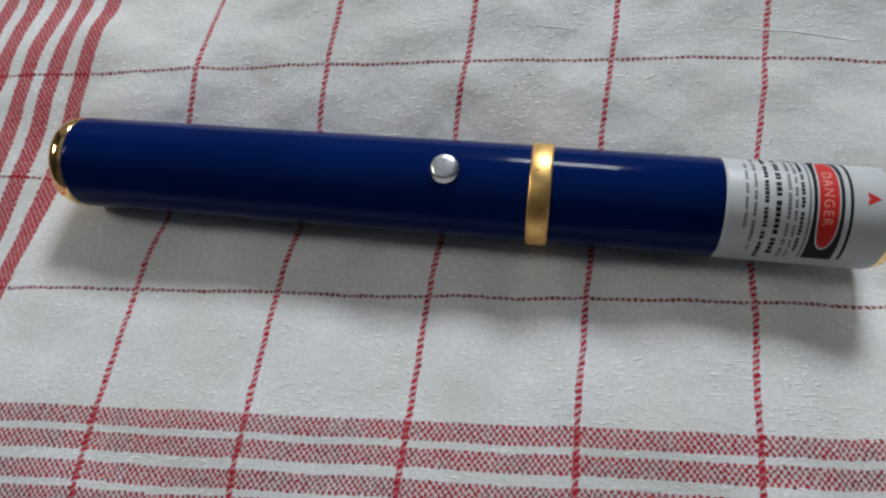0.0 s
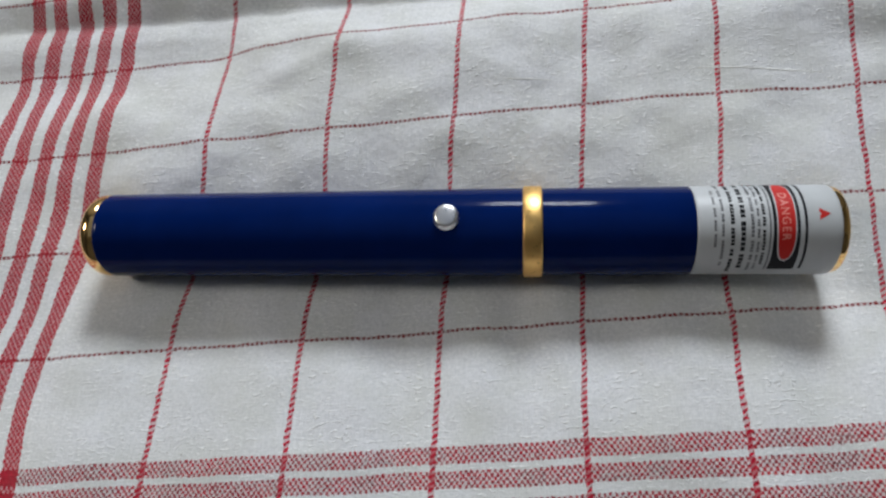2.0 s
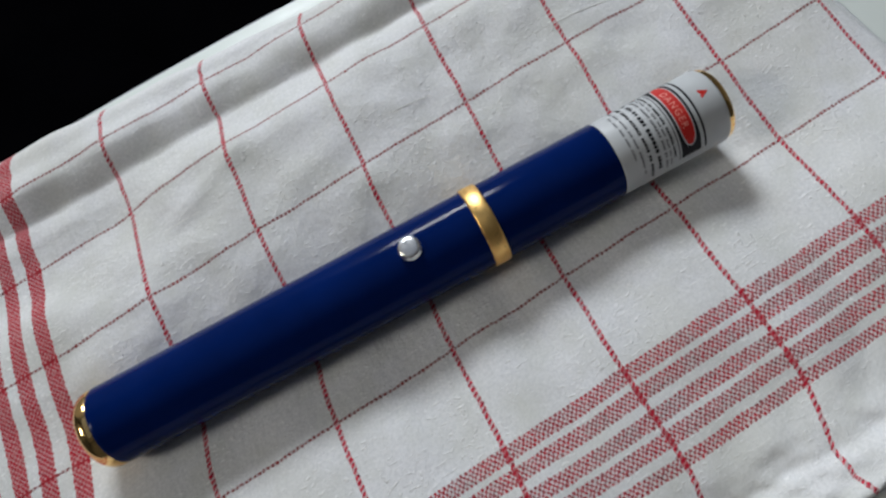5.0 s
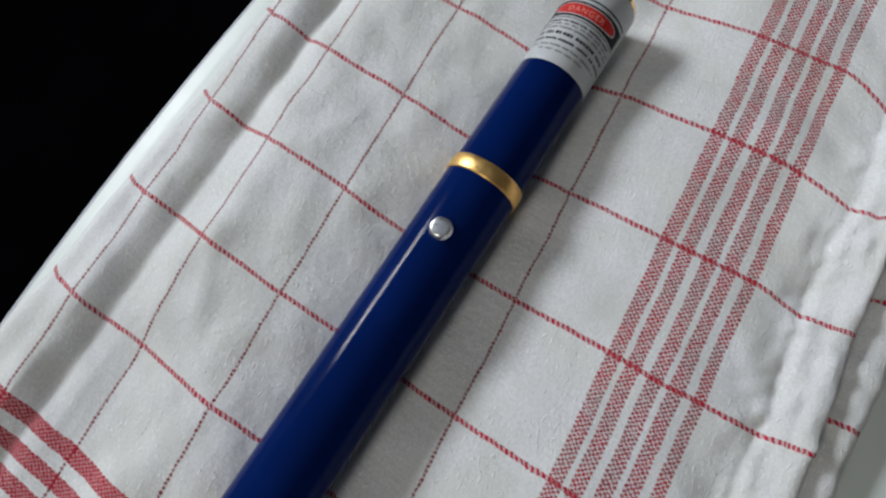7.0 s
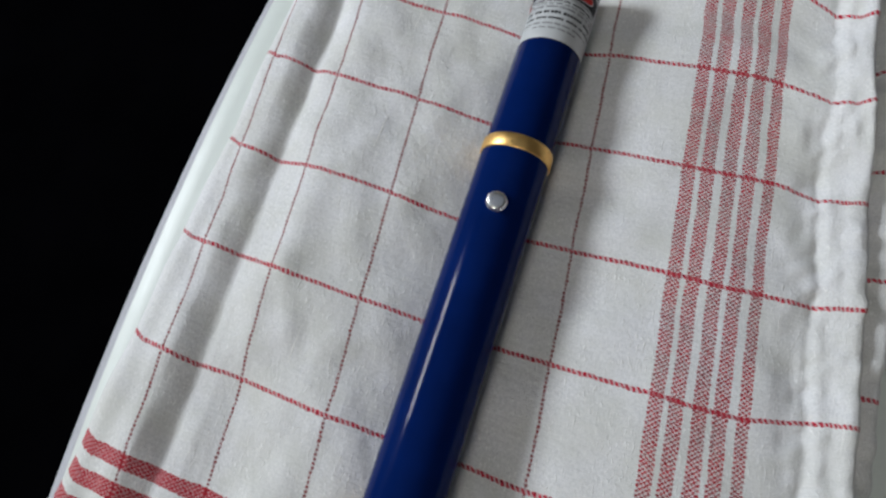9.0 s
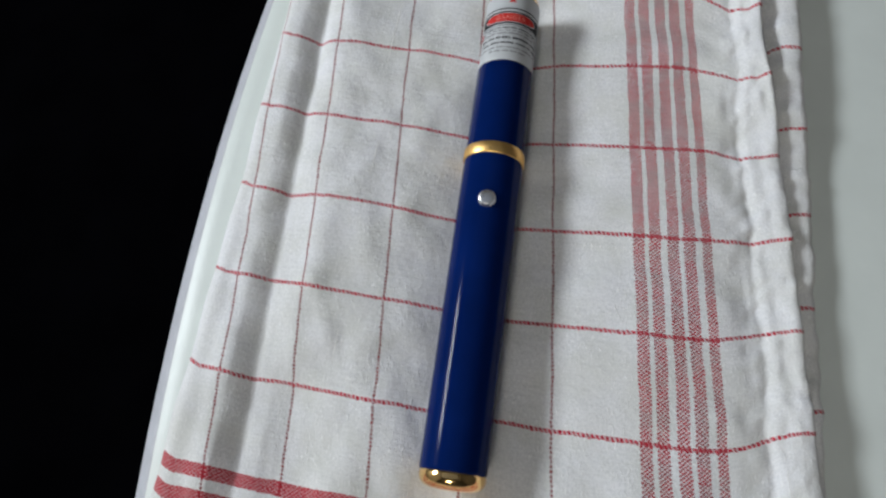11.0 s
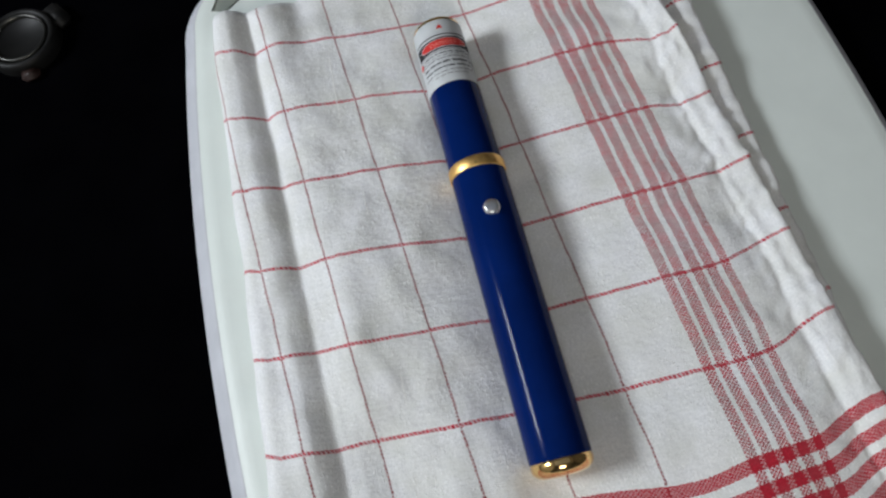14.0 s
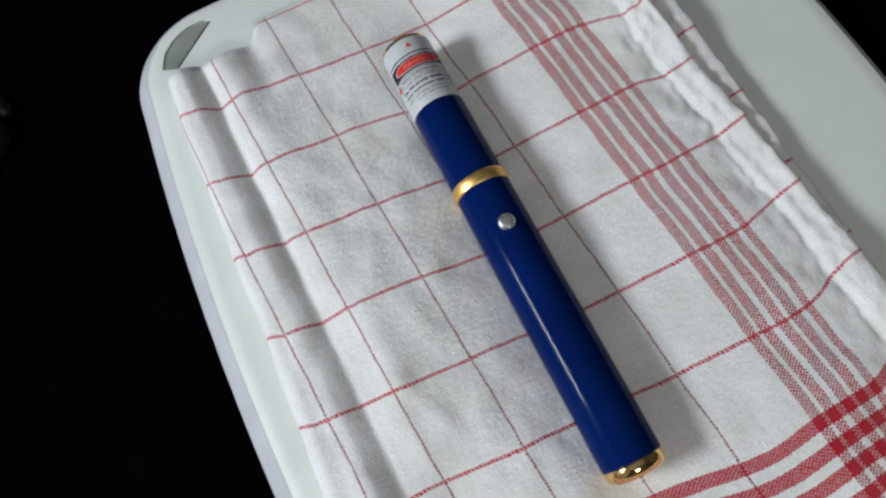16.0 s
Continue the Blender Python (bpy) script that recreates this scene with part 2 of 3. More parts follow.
RX, RY = ROOM_X * 1000 + 60, ROOM_Y * 1000 + 60
wall_with_opening("wall_north", True, RY, -RX - 80, RX + 80, (MAIN_AT[0] * 1000, MAIN_AT[2] * 1000, 440, 260))
# south and west are dark only to cut fill and darken the pen's reflections
wall_with_opening("wall_south", True, -RY, -RX - 80, RX + 80, None, DARK_UNSEEN_WALL, "dark grey")
wall_with_opening("wall_west", False, -RX, -RY, RY, (SIDE_AT[1] * 1000, SIDE_AT[2] * 1000, 320, 300), DARK_UNSEEN_WALL, "dark grey")
wall_with_opening("wall_east", False, RX, -RY, RY, None, GREY_WALL, "warm grey")
bm = bmesh.new()
# this opening is cut only for the added fill lamp above it
hole_x, hole_y = FILL_AT[0] * 1000, FILL_AT[1] * 1000
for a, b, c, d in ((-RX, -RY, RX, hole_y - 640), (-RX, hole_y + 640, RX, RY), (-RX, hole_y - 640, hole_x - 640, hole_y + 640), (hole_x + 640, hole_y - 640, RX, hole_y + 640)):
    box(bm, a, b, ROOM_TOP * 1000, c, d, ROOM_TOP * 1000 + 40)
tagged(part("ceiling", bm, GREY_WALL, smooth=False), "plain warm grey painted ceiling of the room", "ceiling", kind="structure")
bm = bmesh.new()
box(bm, -RX, -RY, TABLE_Z - 20, RX, RY, TABLE_Z)
tagged(part("tabletop", sloped(bm), BLACK, smooth=False), "dull black tabletop under the white cutting board", "tabletop", kind="structure")


# ---- cutting board ----
def board_outline(inset, steps=14):
    """The board seen from above: bowed sides and round corners, turned a little, shrunk by inset."""
    half_u, corner = 115.6 - inset, 28.0 - inset

    def half_v(u):
        return 99.6 - inset - 0.0006 * u * u

    pts = []
    for su, sv in ((1, 1), (-1, 1), (-1, -1), (1, -1)):
        arc = []
        cu = half_u - corner
        cv = half_v(cu) - corner
        for k in range(steps + 1):
            a = math.pi / 2 * k / steps
            arc.append((su * (cu + corner * math.cos(a)), sv * (cv + corner * math.sin(a))))
        if su * sv < 0:
            arc.reverse()
        pts += arc
        if sv > 0 and su > 0:
            pts += [(u, half_v(u)) for u in np.linspace(cu, -cu, 16)[1:-1]]
        if sv < 0 and su < 0:
            pts += [(u, -half_v(u)) for u in np.linspace(-cu, cu, 16)[1:-1]]
    c, s = math.cos(math.atan(-0.072)), math.sin(math.atan(-0.072))
    return [(c * u - s * v, -40.4 + s * u + c * v) for u, v in pts]


def cutting_board():
    thing = new("cutting_board")
    tagged(thing, "white plastic cutting board with grey rubber rim on black tabletop", "cutting board")
    top, slot_deep = -8.0, -8.5
    slot = [(100.6, 35.4), (98.2, 31.0), (108.2, 15.4), (110.2, 17.6), (110.6, 22.5), (109.2, 28.0), (105.6, 32.6)]
    bm = bmesh.new()
    rings = [[bm.verts.new((x, y, z)) for x, y in board_outline(inset)] for inset, z in ((5.9, top - 0.5), (6.6, top - 0.38), (7.4, top - 0.22), (8.2, top - 0.1), (9.0, top - 0.03), (9.6, top))]
    for a, b in zip(rings, rings[1:]):
        for i in range(len(a)):
            bm.faces.new((a[i], a[(i + 1) % len(a)], b[(i + 1) % len(a)], b[i]))
    outer = rings[-1]
    inner = [bm.verts.new((x, y, top)) for x, y in slot]
    edges = [bm.edges.get(pair) or bm.edges.new(pair) for ring in (outer, inner) for pair in ((ring[i], ring[(i + 1) % len(ring)]) for i in range(len(ring)))]
    bmesh.ops.triangle_fill(bm, edges=edges, use_beauty=True)
    rim_top = rings[0]
    low = [bm.verts.new((v.co.x, v.co.y, -15.5)) for v in rim_top]
    for i in range(len(low)):
        j = (i + 1) % len(low)
        bm.faces.new((rim_top[i], low[i], low[j], rim_top[j]))
    deep = [bm.verts.new((v.co.x, v.co.y, slot_deep)) for v in inner]
    for i in range(len(inner)):
        j = (i + 1) % len(inner)
        bm.faces.new((inner[i], inner[j], deep[j], deep[i]))
    bmesh.ops.recalc_face_normals(bm, faces=bm.faces)
    part("body", sloped(bm), BOARD, thing, smooth=False)
    bm = bmesh.new()
    loops = [[bm.verts.new((x, y, z)) for x, y in board_outline(inset)] for inset, z in ((6.0, top - 0.8), (5.85, top - 0.6), (5.4, top - 0.75), (4.6, top - 1.5), (3.6, top - 2.5), (2.5, top - 3.6), (1.4, top - 4.7), (0.6, top - 5.6), (0.2, top - 6.5), (0.5, top - 7.4), (1.4, top - 8.4), (3.0, TABLE_Z))]
    for a, b in zip(loops, loops[1:]):
        for i in range(len(a)):
            j = (i + 1) % len(a)
            bm.faces.new((a[i], b[i], b[j], a[j]))
    bmesh.ops.recalc_face_normals(bm, faces=bm.faces)
    part("rim", sloped(bm), RIM, thing, "rounded grey rubber rim")
    bm = bmesh.new()
    bm.faces.new([bm.verts.new((x, y, slot_deep + 0.05)) for x, y in slot])
    made = bmesh.ops.extrude_face_region(bm, geom=bm.faces[:])["geom"]
    for v in made:
        if isinstance(v, bmesh.types.BMVert):
            v.co.z -= 2.0
    bmesh.ops.recalc_face_normals(bm, faces=bm.faces)
    part("corner_insert", sloped(bm), INSERT, thing, "recessed grey-green corner insert", smooth=False)
    # the dark joint along the insert's inner side
    bm = bmesh.new()
    box(bm, 0.2, -0.75, slot_deep - 0.8, 18.3, -0.05, slot_deep + 0.3)
    bm.transform(Matrix.Translation((98.2, 31.0, 0)) @ Euler((0, 0, math.atan2(15.4 - 31.0, 108.2 - 98.2))).to_matrix().to_4x4() @ Matrix.Translation((0, 0.8, 0)))
    part("joint", sloped(bm), DARK_HOLE, thing, "dark joint beside the insert", smooth=False)


cutting_board()


# ---- tea towel ----
def pen_y(x):
    return -22.81 - 0.0798 * x


def step(a, b, x):
    """0 at a, 1 at b, smooth between them."""
    t = min(1.0, max(0.0, (x - a) / (b - a)))
    return t * t * (3 - 2 * t)


LEVEL_Y = (-99, -94.5, -92.5, -90, -87.5, -85, -81, -77, -70, -58, -48, -38, -28, -10, 0, 8, 16, 20, 23.5, 26.2, 27.4, 28.0, 28.8, 30.8, 33.5, 36.5, 38.5, 60)
LEVEL_Z = (2.2, 2.9, 4.2, 4.5, 3.3, 2.5, 2.7, 3.1, 3.3, 3.1, 1.7, 0.7, 0.3, 0.5, 0.7, 1.3, 1.9, 1.9, 1.3, 0.3, -0.3, -0.55, -0.1, 0.9, 1.9, 1.8, 1.2, 0.9)
LEAN_Y = (-99, -94, -85, -75, -66, -58, -38, 0, 21, 33, 39, 60)
LEAN_X = (-6.0, -6.4, -6.9, -6.8, -6.4, -5.8, -4.1, 0.2, 2.8, 4.3, 5.6, 7.5)
FINE_Y = np.linspace(-99, 60, 640)
FINE_Z = np.convolve(np.pad(np.interp(FINE_Y, LEVEL_Y, LEVEL_Z), 2, mode="edge"), np.ones(5) / 5, "valid")
FINE_LEAN = np.convolve(np.pad(np.interp(FINE_Y, LEAN_Y, LEAN_X), 20, mode="edge"), np.ones(41) / 41, "valid")


def wave(x, y, scale, seed):
    return noise.noise(Vector((x * scale + seed, y * scale - seed, seed * 0.37)))


def fold_edge(x):
    return 43.4 - 0.092 * x + 0.7 * wave(x, 0, 0.05, 3)


def hem_lift(x, y):
    """The free edge rises off the layers below it towards the pen's nose."""
    return 3.4 * step(4, 44, x) * step(-72, -90, y)


def nose_dip(x, y):
    """Past the pen's nose the cloth sags between the fold and the hem."""
    return step(50, 74, x) * step(-58, -36, y) * (1 - step(8, 20, y))


def towel_height(x, y):
    shift = 0.042 * x if y > 21 else 0.042 * x * step(5, 21, y)
    drape = 2.2 * wave(x, 0, 0.03, 61) * step(-74, -80, y) * (1 - step(-90, -94, y))
    z = float(np.interp(y + shift + drape, FINE_Y, FINE_Z))
    # the fold stands higher towards the pen's tail, and one crease runs off from it
    z += 0.6 * step(5, -50, x) * step(28, 34, y + shift)
    # the pleat before it is shallow by the tail and deepens towards the nose
    z += 0.35 * step(-10, -50, x) * math.exp(-(((y + shift - 28) / 2.5) ** 2))
    z += step(-5, 55, x) * (0.40 * math.exp(-(((y + shift - 34) / 3.2) ** 2)) - 0.6 * math.exp(-(((y + shift - 28) / 2.0) ** 2)))
    t = min(1.0, max(0.0, ((x + 20) * -20 + (y - 18) * -8) / 464))
    z += 0.6 * math.exp(-(((x + 20 + 20 * t) ** 2 + (y - 18 + 8 * t) ** 2) / 5.5)) * (1 - 0.6 * t)
    away = y - pen_y(x)
    along = step(-78, -64, x) * (1 - step(58, 68, x))
    z -= 3.9 * math.exp(-((away / 9.5) ** 2)) * along
    z += 1.2 * math.exp(-(((x + 8) / 30) ** 2)) * step(-14, 2, y) * (1 - step(18, 27, y))
    z -= 3.2 * step(-24, -50, x) * math.exp(-(((y - 19) / 9) ** 2))
    z += 0.42 * wave(x * 0.8, y, 0.10, 71) + 0.05 * wave(x * 0.6, y, 0.3, 73) + 0.8 * wave(x, y * 0.22, 0.11, 77) * step(8, -12, y) + 0.6 * wave(x * 0.8, y, 0.15, 79) * step(-18, -6, y)
    z += 0.55 * wave(x, y, 0.045, 11) + 0.22 * wave(x, y, 0.13, 5) * step(-40, -60, -abs(y + 20) - 20)
    z -= 0.9 * math.exp(-(((x - 84.5) ** 2 + (y - 8.5) ** 2) / 18))
    hem = step(-76, -84, y)
    z += hem * (0.6 * wave(x * 0.35, y, 0.2, 7) + 0.4 * wave(x * 0.4, y, 0.42, 9)) + 0.6 * step(-86, -92, y) * wave(x, y * 0.5, 0.34, 13)
    # the stitched hem: a seam line that pulls the cloth into short slanting puckers
    seam = -84.6 + 1.3 * wave(x, 0, 0.07, 15) + 0.5 * wave(x, 0, 0.3, 16)
    z -= 0.42 * math.exp(-(((y - seam - 0.5) / 0.8) ** 2)) * (0.8 + 0.7 * wave(x, 0, 0.4, 17))
    z += 0.75 * step(seam + 0.3, seam - 1.6, y)
    z += 0.85 * math.exp(-(((y - seam) / 4.5) ** 2)) * wave(x + 0.9 * y, y * 0.15, 0.3, 19)
    z += 0.7 * math.exp(-(((y - seam - 5) / 5.0) ** 2)) * wave(x - 0.7 * y, y * 0.4, 0.17, 23)
    z -= 2.2 * math.exp(-(((y - seam - 1.5) / 3.4) ** 2)) * max(0.0, 0.22 - abs(wave(x + 0.5 * y, y * 0.1, 0.13, 25)))
    z += 0.35 * step(-83, -88, y) * wave(x * 0.9, y, 0.45, 27)
    z += hem_lift(x, y) - 2.6 * nose_dip(x, y)
    return z


def sheet(bm, xs, rows, place, warp):
    """A grid of quads: place(x, r) gives the point, warp(x, r) the cloth's own millimetres."""
    uv = bm.loops.layers.uv.new("UVMap")
    grid = [[bm.verts.new(place(x, r)) for x in xs] for r in rows]
    marks = [[warp(x, r) for x in xs] for r in rows]
    for j in range(len(rows) - 1):
        for i in range(len(xs) - 1):
            f = bm.faces.new((grid[j][i], grid[j][i + 1], grid[j + 1][i + 1], grid[j + 1][i]))
            for loop, (b, a) in zip(f.loops, ((j, i), (j, i + 1), (j + 1, i + 1), (j + 1, i))):
                loop[uv].uv = marks[b][a]


def lean(x, y):
    return float(np.interp(y, FINE_Y, FINE_LEAN)) - 0.4 * hem_lift(x, y) - (0.6 + 0.1 * min(60.0, max(-50.0, x))) * step(-72, -90, y) + 1.2 * nose_dip(x, y) - 2.3 * step(-50, -70, x) * math.exp(-(((y + 43) / 14) ** 2))


def tucked(x, y):
    """The cloth's own y: some of it is lost in the sharp pleat before the fold."""
    return y + 2.7 * step(26.5, 29.0, y + 0.042 * x)


def far_end(y):
    return 90.5 + 2.2 * step(8, 34, y) + 6.6 * step(9, 3, y) + 1.0 * wave(0, y, 0.06, 21)


def top_layer():
    bm = bmesh.new()
    xs = [-140 + 1.0 * i for i in range(231)] + [91 + 0.8 * k for k in range(1, 22)]
    # rows: flat part by y, then the turned fold by angle, then the hem that turns down on the other side
    rows = [("hem", a) for a in (180, 150, 120, 90, 60, 30)] + [("flat", -93.6 + 0.5 * k) for k in range(36)] + [("flat", -75.6 + 1.0 * k) for k in range(98)] + [("flat", 21.9 + 0.5 * k) for k in range(21)] + [("flat", 32.4 + 1.0 * k) for k in range(7)] + [("fold", a) for a in range(12, 181, 12)]

    def flat_y(x, y):
        # the last part follows the fold's edge
        edge = fold_edge(x) - 4.6
        return y if y < 20 else 20 + (y - 20) * (edge - 20) / 18.4

    def hem_y(x):
        return -91.4 + 0.5 * hem_lift(x, -94) + 0.5 * wave(x, 0, 0.11, 31) + 0.35 * wave(x, 0, 0.35, 33)

    def place(x, r):
        kind, s = r
        over = 0.0
        end = far_end(s if kind == "flat" else (38 if kind == "fold" else -94))
        xx = x
        if x > end - 5:
            a = (x - (end - 5)) / 5.0
            xx = end - 5 + 5 * math.sin(min(a, math.pi * 0.9))
            over = 1 - math.cos(min(a, math.pi * 0.9))
        if kind == "flat":
            y = flat_y(x, s)
            y += (hem_y(x) + 93.6) * step(-86, -93.6, s)
            z = towel_height(xx, y)
        elif kind == "fold":
            y0 = fold_edge(x) - 4.6
            z0 = towel_height(xx, y0)
            a = radians(s)
            y, z = y0 + 4.6 * math.sin(a), z0 - (1 - math.cos(a)) * (z0 - board_z(y0) - 0.3) / 2
        else:
            y0 = hem_y(x)
            z0 = towel_height(xx, y0)
            a = radians(s)
            y, z = y0 - 0.9 * math.sin(a), z0 - 0.9 * (1 - math.cos(a))
        low = board_z(y) + 0.2
        z -= over * (z - low) / 2
        return (xx, y, max(z, low))

    def warp(x, r):
        kind, s = r
        if kind == "flat":
            y = flat_y(x, s)
            return (x - lean(x, y), tucked(x, y))
        if kind == "fold":
            y = fold_edge(x) - 4.6
            return (x - lean(x, y) - 2.2 * math.sin(radians(min(s, 90))), tucked(x, y) + 4.8 * radians(s))
        return (x - lean(x, -94), -93.6 - 1.3 * radians(s))

    sheet(bm, xs, rows, place, warp)
    bmesh.ops.recalc_face_normals(bm, faces=bm.faces)
    return bm


def lower_top(x):
    """Height of the lower layer's rolled edge, which stands higher towards the pen's nose."""
    level = 2.2 + 0.8 * step(-60, -10, x) + 3.0 * step(8, 42, x) - 2.0 * step(60, 97, x)
    return level + 0.7 * wave(x, 0, 0.1, 45) + 0.7 * wave(x, 0, 0.24, 49)


def lower_edge(x):
    return -98.7 - 0.073 * x + 0.55 * (lower_top(x) - 3.0) + 0.7 * wave(x, 0, 0.07, 41) + 0.6 * wave(x, 0, 0.26, 43)


def lower_layer():
    bm = bmesh.new()
    xs = [-140 + 1.0 * i for i in range(233)] + [93 + 1.0 * k for k in range(1, 14)]
    # rows: the underside that runs back to the board, the rolled edge, the part below the upper hem
    rows = [("under", k / 4) for k in range(4, 0, -1)] + [("edge", a) for a in range(180, 0, -18)] + [("flat", k / 40) for k in range(41)]
    roll = 1.9

    def place(x, r):
        kind, s = r
        over, xx = 0.0, x
        end = 98.5 + 1.2 * wave(0, s * 90, 0.06, 51)
        if x > end - 3:
            a = min((x - end + 3) / 3.0, math.pi)
            xx, over = end - 3 + 3 * math.sin(a), 1 - math.cos(a)
        y0, top = lower_edge(x) + roll, lower_top(x)
        if kind == "under":
            y, z = y0 + 14 * s, top - 2 * roll - 3.0 * step(0, 1, s)
        elif kind == "edge":
            a = radians(s)
            y, z = y0 - roll * math.sin(a), top - roll * (1 - math.cos(a))
        else:
            y, z = y0 + (5 - y0) * s, top - (top + 0.6) * step(0.028, 0.10, s) - 4.0 * step(0.1, 0.8, s)
        low = board_z(y) + 0.1
        z -= over * (z - low) / 2
        return (xx, y, max(z, low))

    def warp(x, r):
        kind, s = r
        across = {"under": -106 - 14 * s, "edge": -100 - roll * radians(s), "flat": -100 + 105 * s}[kind]
        return (1.05 * x - 0.6 + (2.2 * s if kind == "flat" else 0.0), across)

    sheet(bm, xs, rows, place, warp)
    bmesh.ops.recalc_face_normals(bm, faces=bm.faces)
    return bm


towel = new("tea_towel")
tagged(towel, "folded white cotton tea towel with red checked stripes on cutting board", "tea towel")
part("top_layer", top_layer(), CLOTH, towel, "creased top layer with red lines and striped borders")
part("lower_layer", lower_layer(), CLOTH, towel, "lower folded layer with puckered edge")

# thick loose threads in the weave
def loose_thread(x0, y0, length, rise, thick):
    bm = bmesh.new()
    previous = None
    for k in range(length + 1):
        x = x0 - k
        y = y0 + rise * k + 0.25 * wave(x, 0, 0.2, 81)
        r = 0.02 + thick * math.sin(math.pi * min(1.0, (k + 0.5) / (length + 1))) ** 0.6
        z = towel_height(x, y) - 0.55 * r
        ring = [bm.verts.new((x, y + r * math.cos(a * math.pi / 3), z + r * math.sin(a * math.pi / 3))) for a in range(6)]
        if previous:
            for a in range(6):
                bm.faces.new((previous[a], previous[(a + 1) % 6], ring[(a + 1) % 6], ring[a]))
        previous = ring
    bmesh.ops.recalc_face_normals(bm, faces=bm.faces)
    part("loose_thread", bm, THREAD, towel, "thick cream loose thread in the weave")


loose_thread(67, 3.8, 26, 0.102, 0.17)
loose_thread(19, 6.2, 9, 0.09, 0.13)
loose_thread(-31, 10.8, 8, 0.10, 0.13)

# ---- laser pointer: turned parts about its own axis, which lies along x ----
PEN_R, LABEL_R = 7.27, 7.08
PEN = Matrix.Translation((0, -22.81, 4.2)) @ Euler((0, radians(-0.28), math.atan(-0.0798))).to_matrix().to_4x4()


def turned(profile, sides=64, close=False):
    """A body of revolution about x from (x, radius) pairs."""
    bm = bmesh.new()
    rings = []
    for x, r in profile:
        if r <= 0:
            rings.append([bm.verts.new((x, 0, 0))])
        else:
            rings.append([bm.verts.new((x, r * math.sin(2 * math.pi * k / sides), r * math.cos(2 * math.pi * k / sides))) for k in range(sides)])
    for a, b in zip(rings, rings[1:]):
        for k in range(sides):
            j = (k + 1) % sides
            if len(a) == 1:
                bm.faces.new((a[0], b[k], b[j]))
            elif len(b) == 1:
                bm.faces.new((a[k], a[j], b[0]))
            else:
                bm.faces.new((a[k], b[k], b[j], a[j]))
    bmesh.ops.recalc_face_normals(bm, faces=bm.faces)
    return bm


def on_pen(bm):
    bm.transform(PEN)
    return bm


def wrap(flat, radius):
    """Points (x, s) laid round the pen: s runs along the circumference, from the top towards -y."""
    out = []
    for x, s in flat:
        a = s / PEN_R
        out.append((x, -radius * math.sin(a), radius * math.cos(a)))
    return out


def patch(outlines, lift):
    """Thin printed shapes on the label: outlines of (x, s), each cut into strips along s so that it follows the round."""
    bm = bmesh.new()
    for low, high, edge_low, edge_high, cuts in outlines:
        previous = None
        for k in range(cuts + 1):
            s = low + (high - low) * k / cuts
            pair = [bm.verts.new(p) for p in wrap(((edge_low(s), s), (edge_high(s), s)), LABEL_R + lift)]
            if previous:
                bm.faces.new((previous[0], previous[1], pair[1], pair[0]))
            previous = pair
    bmesh.ops.recalc_face_normals(bm, faces=bm.faces)
    for f in bm.faces:
        c = f.calc_center_median()
        if f.normal.dot(Vector((0, c.y, c.z))) < 0:
            f.normal_flip()
    return bm


def bar(x0, x1, s0, s1):
    return (s0, s1, lambda s: x0, lambda s: x1, max(2, int(abs(s1 - s0) * 1.2)))


def oval(xc, half_x, half_s, sc=0.0, cuts=40):
    def reach(s):
        return half_x * math.sqrt(max(0.0, 1 - ((s - sc) / half_s) ** 4)) + 0.01
    return (sc - half_s, sc + half_s, lambda s: xc - reach(s), lambda s: xc + reach(s), cuts)


def danger_text(x, size, lift):
    """The word on the red oval, read with the nose upwards, laid round the label."""
    curve = bpy.data.curves.new("word", "FONT")
    curve.body, curve.size, curve.align_x = "DANGER", size, "CENTER"
    curve.space_character = 1.25
    ob = new("word", curve)
    bpy.context.view_layer.update()
    made = ob.evaluated_get(bpy.context.evaluated_depsgraph_get()).to_mesh()
    bm = bmesh.new()
    bm.from_mesh(made)
    bpy.data.objects.remove(ob)
    for v in bm.verts:
        v.co = wrap(((x + v.co.y, v.co.x),), LABEL_R + lift)[0]
    return bm


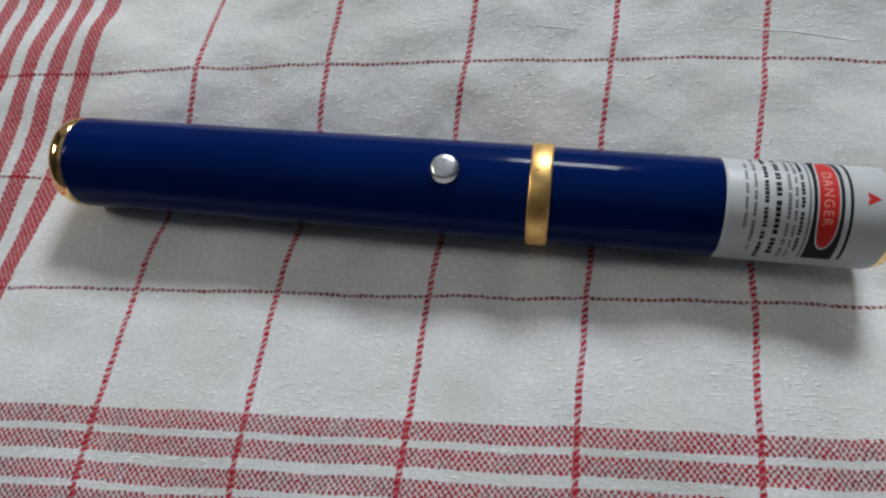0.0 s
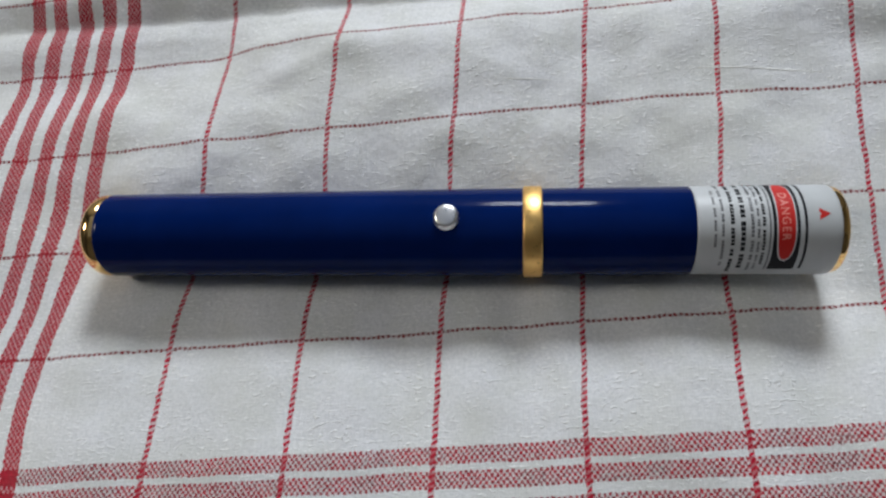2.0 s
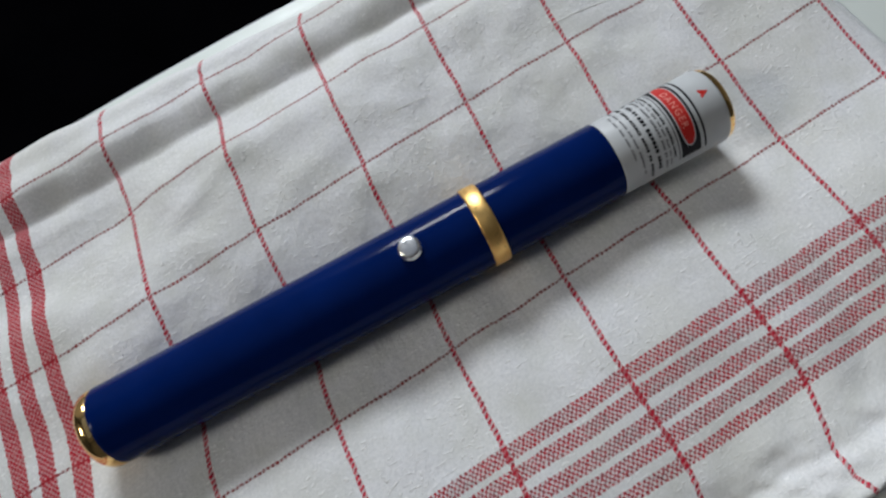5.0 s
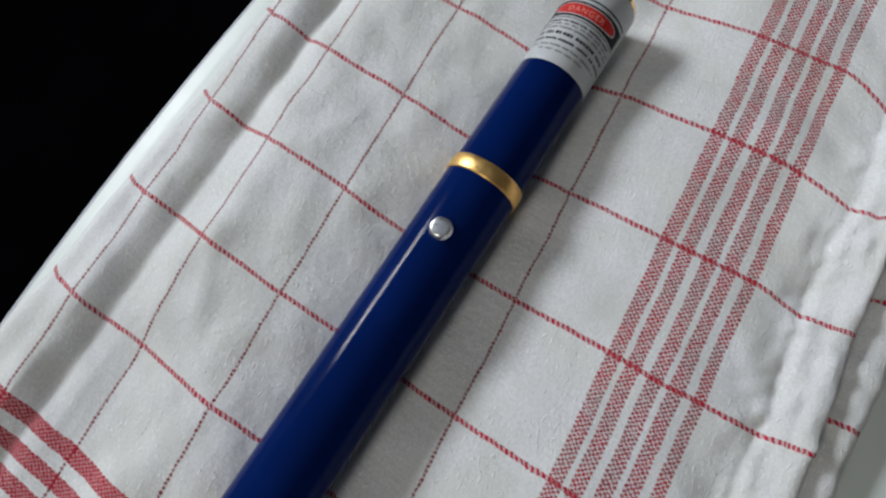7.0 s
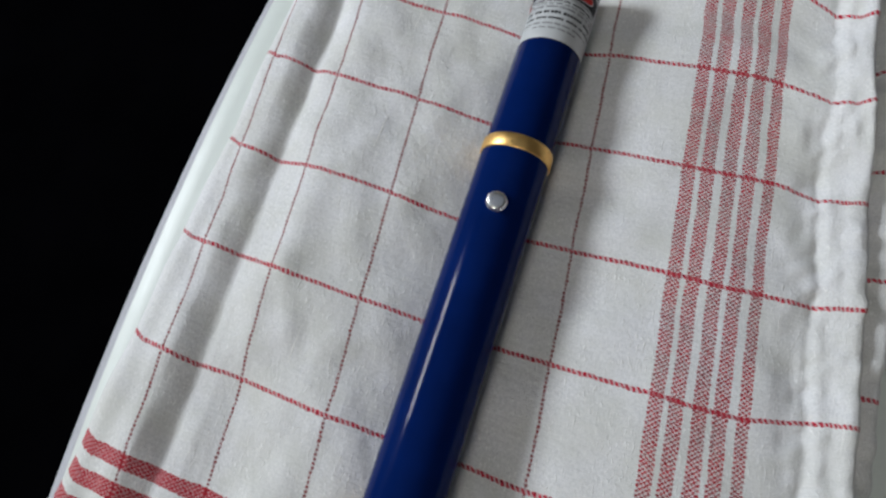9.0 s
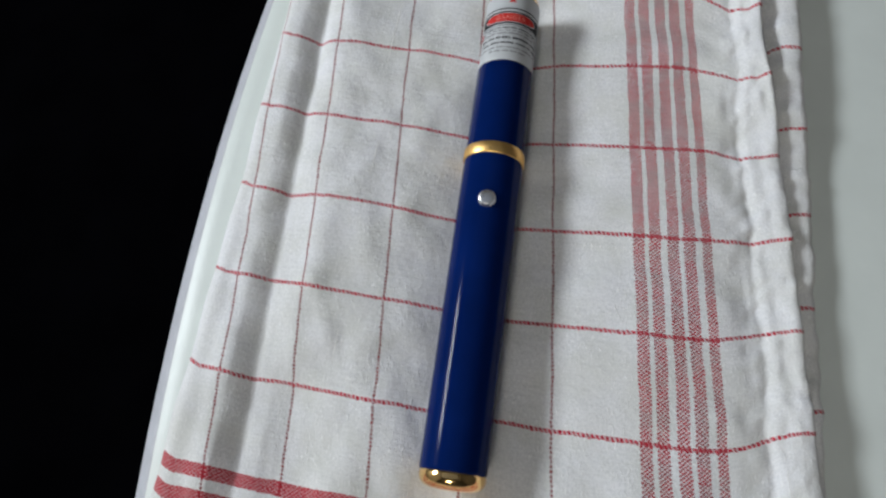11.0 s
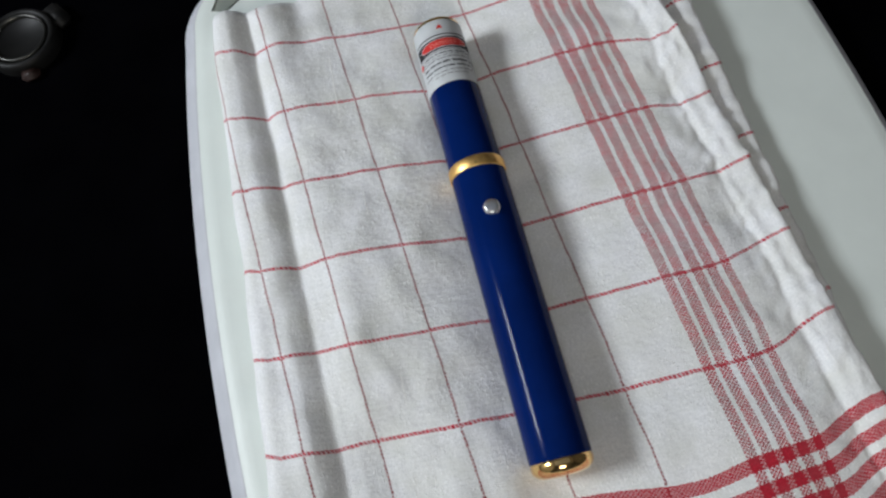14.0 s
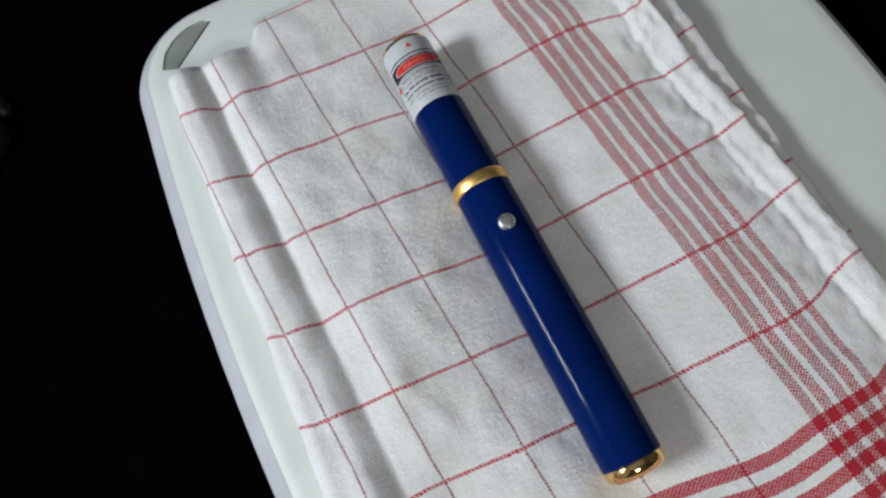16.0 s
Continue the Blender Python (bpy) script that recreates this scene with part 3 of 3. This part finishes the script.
def laser_pointer():
    thing = new("laser_pointer")
    tagged(thing, "glossy dark blue pen-shaped laser pointer with brass ring lying on towel", "laser pointer")
    part("barrel", on_pen(turned([(-61.4, 0), (-61.4, 6.8), (-61.3, 7.1), (-61.0, 7.24), (-60.5, 7.27), (-40, 7.27), (-10, 7.27), (10, 7.27), (12, 7.24), (13, 7.18), (37.1, 7.14), (37.4, 7.05), (37.4, 0)])), BLUE, thing, "glossy dark blue lacquered barrel")
    part("end_cap", on_pen(turned([(-61.2, 6.9), (-61.45, 7.1), (-61.8, 7.2), (-62.5, 7.2), (-63.1, 7.05), (-63.7, 6.7), (-64.2, 6.15), (-64.6, 5.4), (-64.85, 4.4), (-65.0, 3.2), (-65.1, 1.7), (-65.12, 0)])), GOLD, thing, "polished brass end cap")
    part("ring", on_pen(turned([(11.1, 7.2), (11.15, 7.42), (11.4, 7.55), (12.7, 7.58), (13.95, 7.55), (14.2, 7.42), (14.25, 7.1)])), SATIN_GOLD, thing, "polished brass ring")
    sleeve = part("label_sleeve", on_pen(turned([(37.35, 6.9), (37.4, 7.03), (37.9, LABEL_R), (57.6, LABEL_R), (58.0, 7.0), (58.2, 6.85), (58.25, 6.6)])), LABEL, thing, "white printed paper label sleeve")
    nose = part("nose", on_pen(turned([(57.9, 6.82), (58.8, 6.8), (59.15, 6.7), (59.35, 6.45), (59.4, 6.0), (59.4, 2.2), (58.9, 1.9)])), GOLD, thing, "brass nose with a small aperture")
    part("aperture", on_pen(turned([(58.92, 2.0), (58.9, 1.0), (58.9, 0)])), DARK_HOLE, nose)
    # button
    bm = turned([(0.0, 2.1), (0.35, 2.1), (0.4, 2.0), (0.9, 1.98), (1.15, 1.88), (1.3, 1.68), (1.37, 1.45), (1.43, 0.8), (1.45, 0)], 40)
    bm.transform(Matrix.Translation((-0.9, 0, 6.95)) @ Euler((0, radians(-90), 0)).to_matrix().to_4x4())
    part("button", on_pen(bm), SATIN, thing, "small domed chrome push button")
    # print on the label
    part("black_panel", on_pen(patch([bar(48.3, 52.1, -9.8, 9.8)], 0.03)), INK, sleeve)
    part("panel_outline", on_pen(patch([bar(47.75, 48.0, -9.8, 9.8)], 0.03)), INK_GREY, sleeve)
    part("outer_outline", on_pen(patch([bar(52.75, 53.15, -9.6, 9.6)], 0.03)), INK, sleeve)
    part("red_oval", on_pen(patch([oval(50.2, 1.22, 7.5)], 0.07)), INK_RED, sleeve)
    part("oval_outline", on_pen(patch([oval(50.2, 1.42, 7.8)], 0.05)), LABEL, sleeve)
    part("warning_word", on_pen(danger_text(49.55, 1.75, 0.09)), INK_PALE, sleeve)
    bm = bmesh.new()
    bm.faces.new([bm.verts.new(p) for p in wrap(((54.9, -0.95), (56.5, 0.0), (54.9, 0.95)), LABEL_R + 0.05)])
    bm.normal_update()
    part("red_arrow", on_pen(bm), INK_RED, sleeve)
    part("red_mark", on_pen(patch([(-10.3, -8.5, lambda s: 45.6 + abs(s + 9.4) * 0.7, lambda s: 47.6 - abs(s + 9.4) * 0.7, 6)], 0.05)), INK_RED, sleeve)
    rng = random.Random(4)
    for x, thick, ink, reach in ((40.0, 0.42, INK_GREY, 5.0), (41.1, 0.46, INK_GREY, 8.6), (42.5, 0.6, INK, 8.2), (44.0, 0.74, INK, 8.4), (45.35, 0.5, INK_GREY, 9.2), (46.2, 0.42, INK_GREY, 9.2), (47.0, 0.5, INK, 8.8)):
        marks, s = [], -reach
        while s < reach:
            for _ in range(rng.randint(2, 7)):
                w = rng.uniform(0.55, 1.0) * thick
                marks.append(bar(x - thick * rng.uniform(0.38, 0.5), x + thick * rng.uniform(0.38, 0.5), s, s + w))
                s += w + 0.16 * thick + 0.05
            s += rng.uniform(0.25, 0.6)
        part("print_line", on_pen(patch(marks, 0.03)), ink, sleeve)
    return thing


laser_pointer()


# ---- a dark round stand-in with a metal ring for a dim reflection in the tabletop past the board ----
def reflection_stand_in():
    thing = new("dial")
    tagged(thing, "dark grey round stand-in with dull metal ring for a reflection in black tabletop", "dial")
    at = Matrix.Translation((118.5, 99.7, TABLE_Z)) @ Euler((0, radians(-90), 0)).to_matrix().to_4x4()

    def up(bm):
        bm.transform(TILT @ at)
        return bm

    def lug(name, turn, near, far, half, high, material, label):
        bm = bmesh.new()
        box(bm, near, -half, 0.0, far, half, high)
        bmesh.ops.bevel(bm, geom=bm.edges[:], offset=0.9, segments=2, affect="EDGES")
        bm.transform(TILT @ Matrix.Translation((118.5, 99.7, TABLE_Z)) @ Euler((0, 0, radians(turn))).to_matrix().to_4x4())
        part(name, bm, material, thing, label)

    part("casing", up(turned([(0, 12.2), (3.0, 12.3), (4.5, 11.8), (5.2, 10.9), (4.6, 10.0), (3.8, 9.7), (3.8, 0)], 56)), DARK_PLASTIC, thing)
    lug("lug", -60, 10.8, 17.0, 5.0, 3.4, DARK_PLASTIC, "worn grey lug")
    lug("foot", 184, 11.0, 15.5, 3.0, 2.6, BROWN_PLASTIC, "dark reddish-brown foot")
    part("metal_ring", up(turned([(3.8, 9.5), (4.7, 9.45), (5.1, 9.1), (5.0, 8.6), (4.3, 8.3), (3.8, 8.3)], 56)), DULL_METAL, thing, "dull metal ring")


reflection_stand_in()
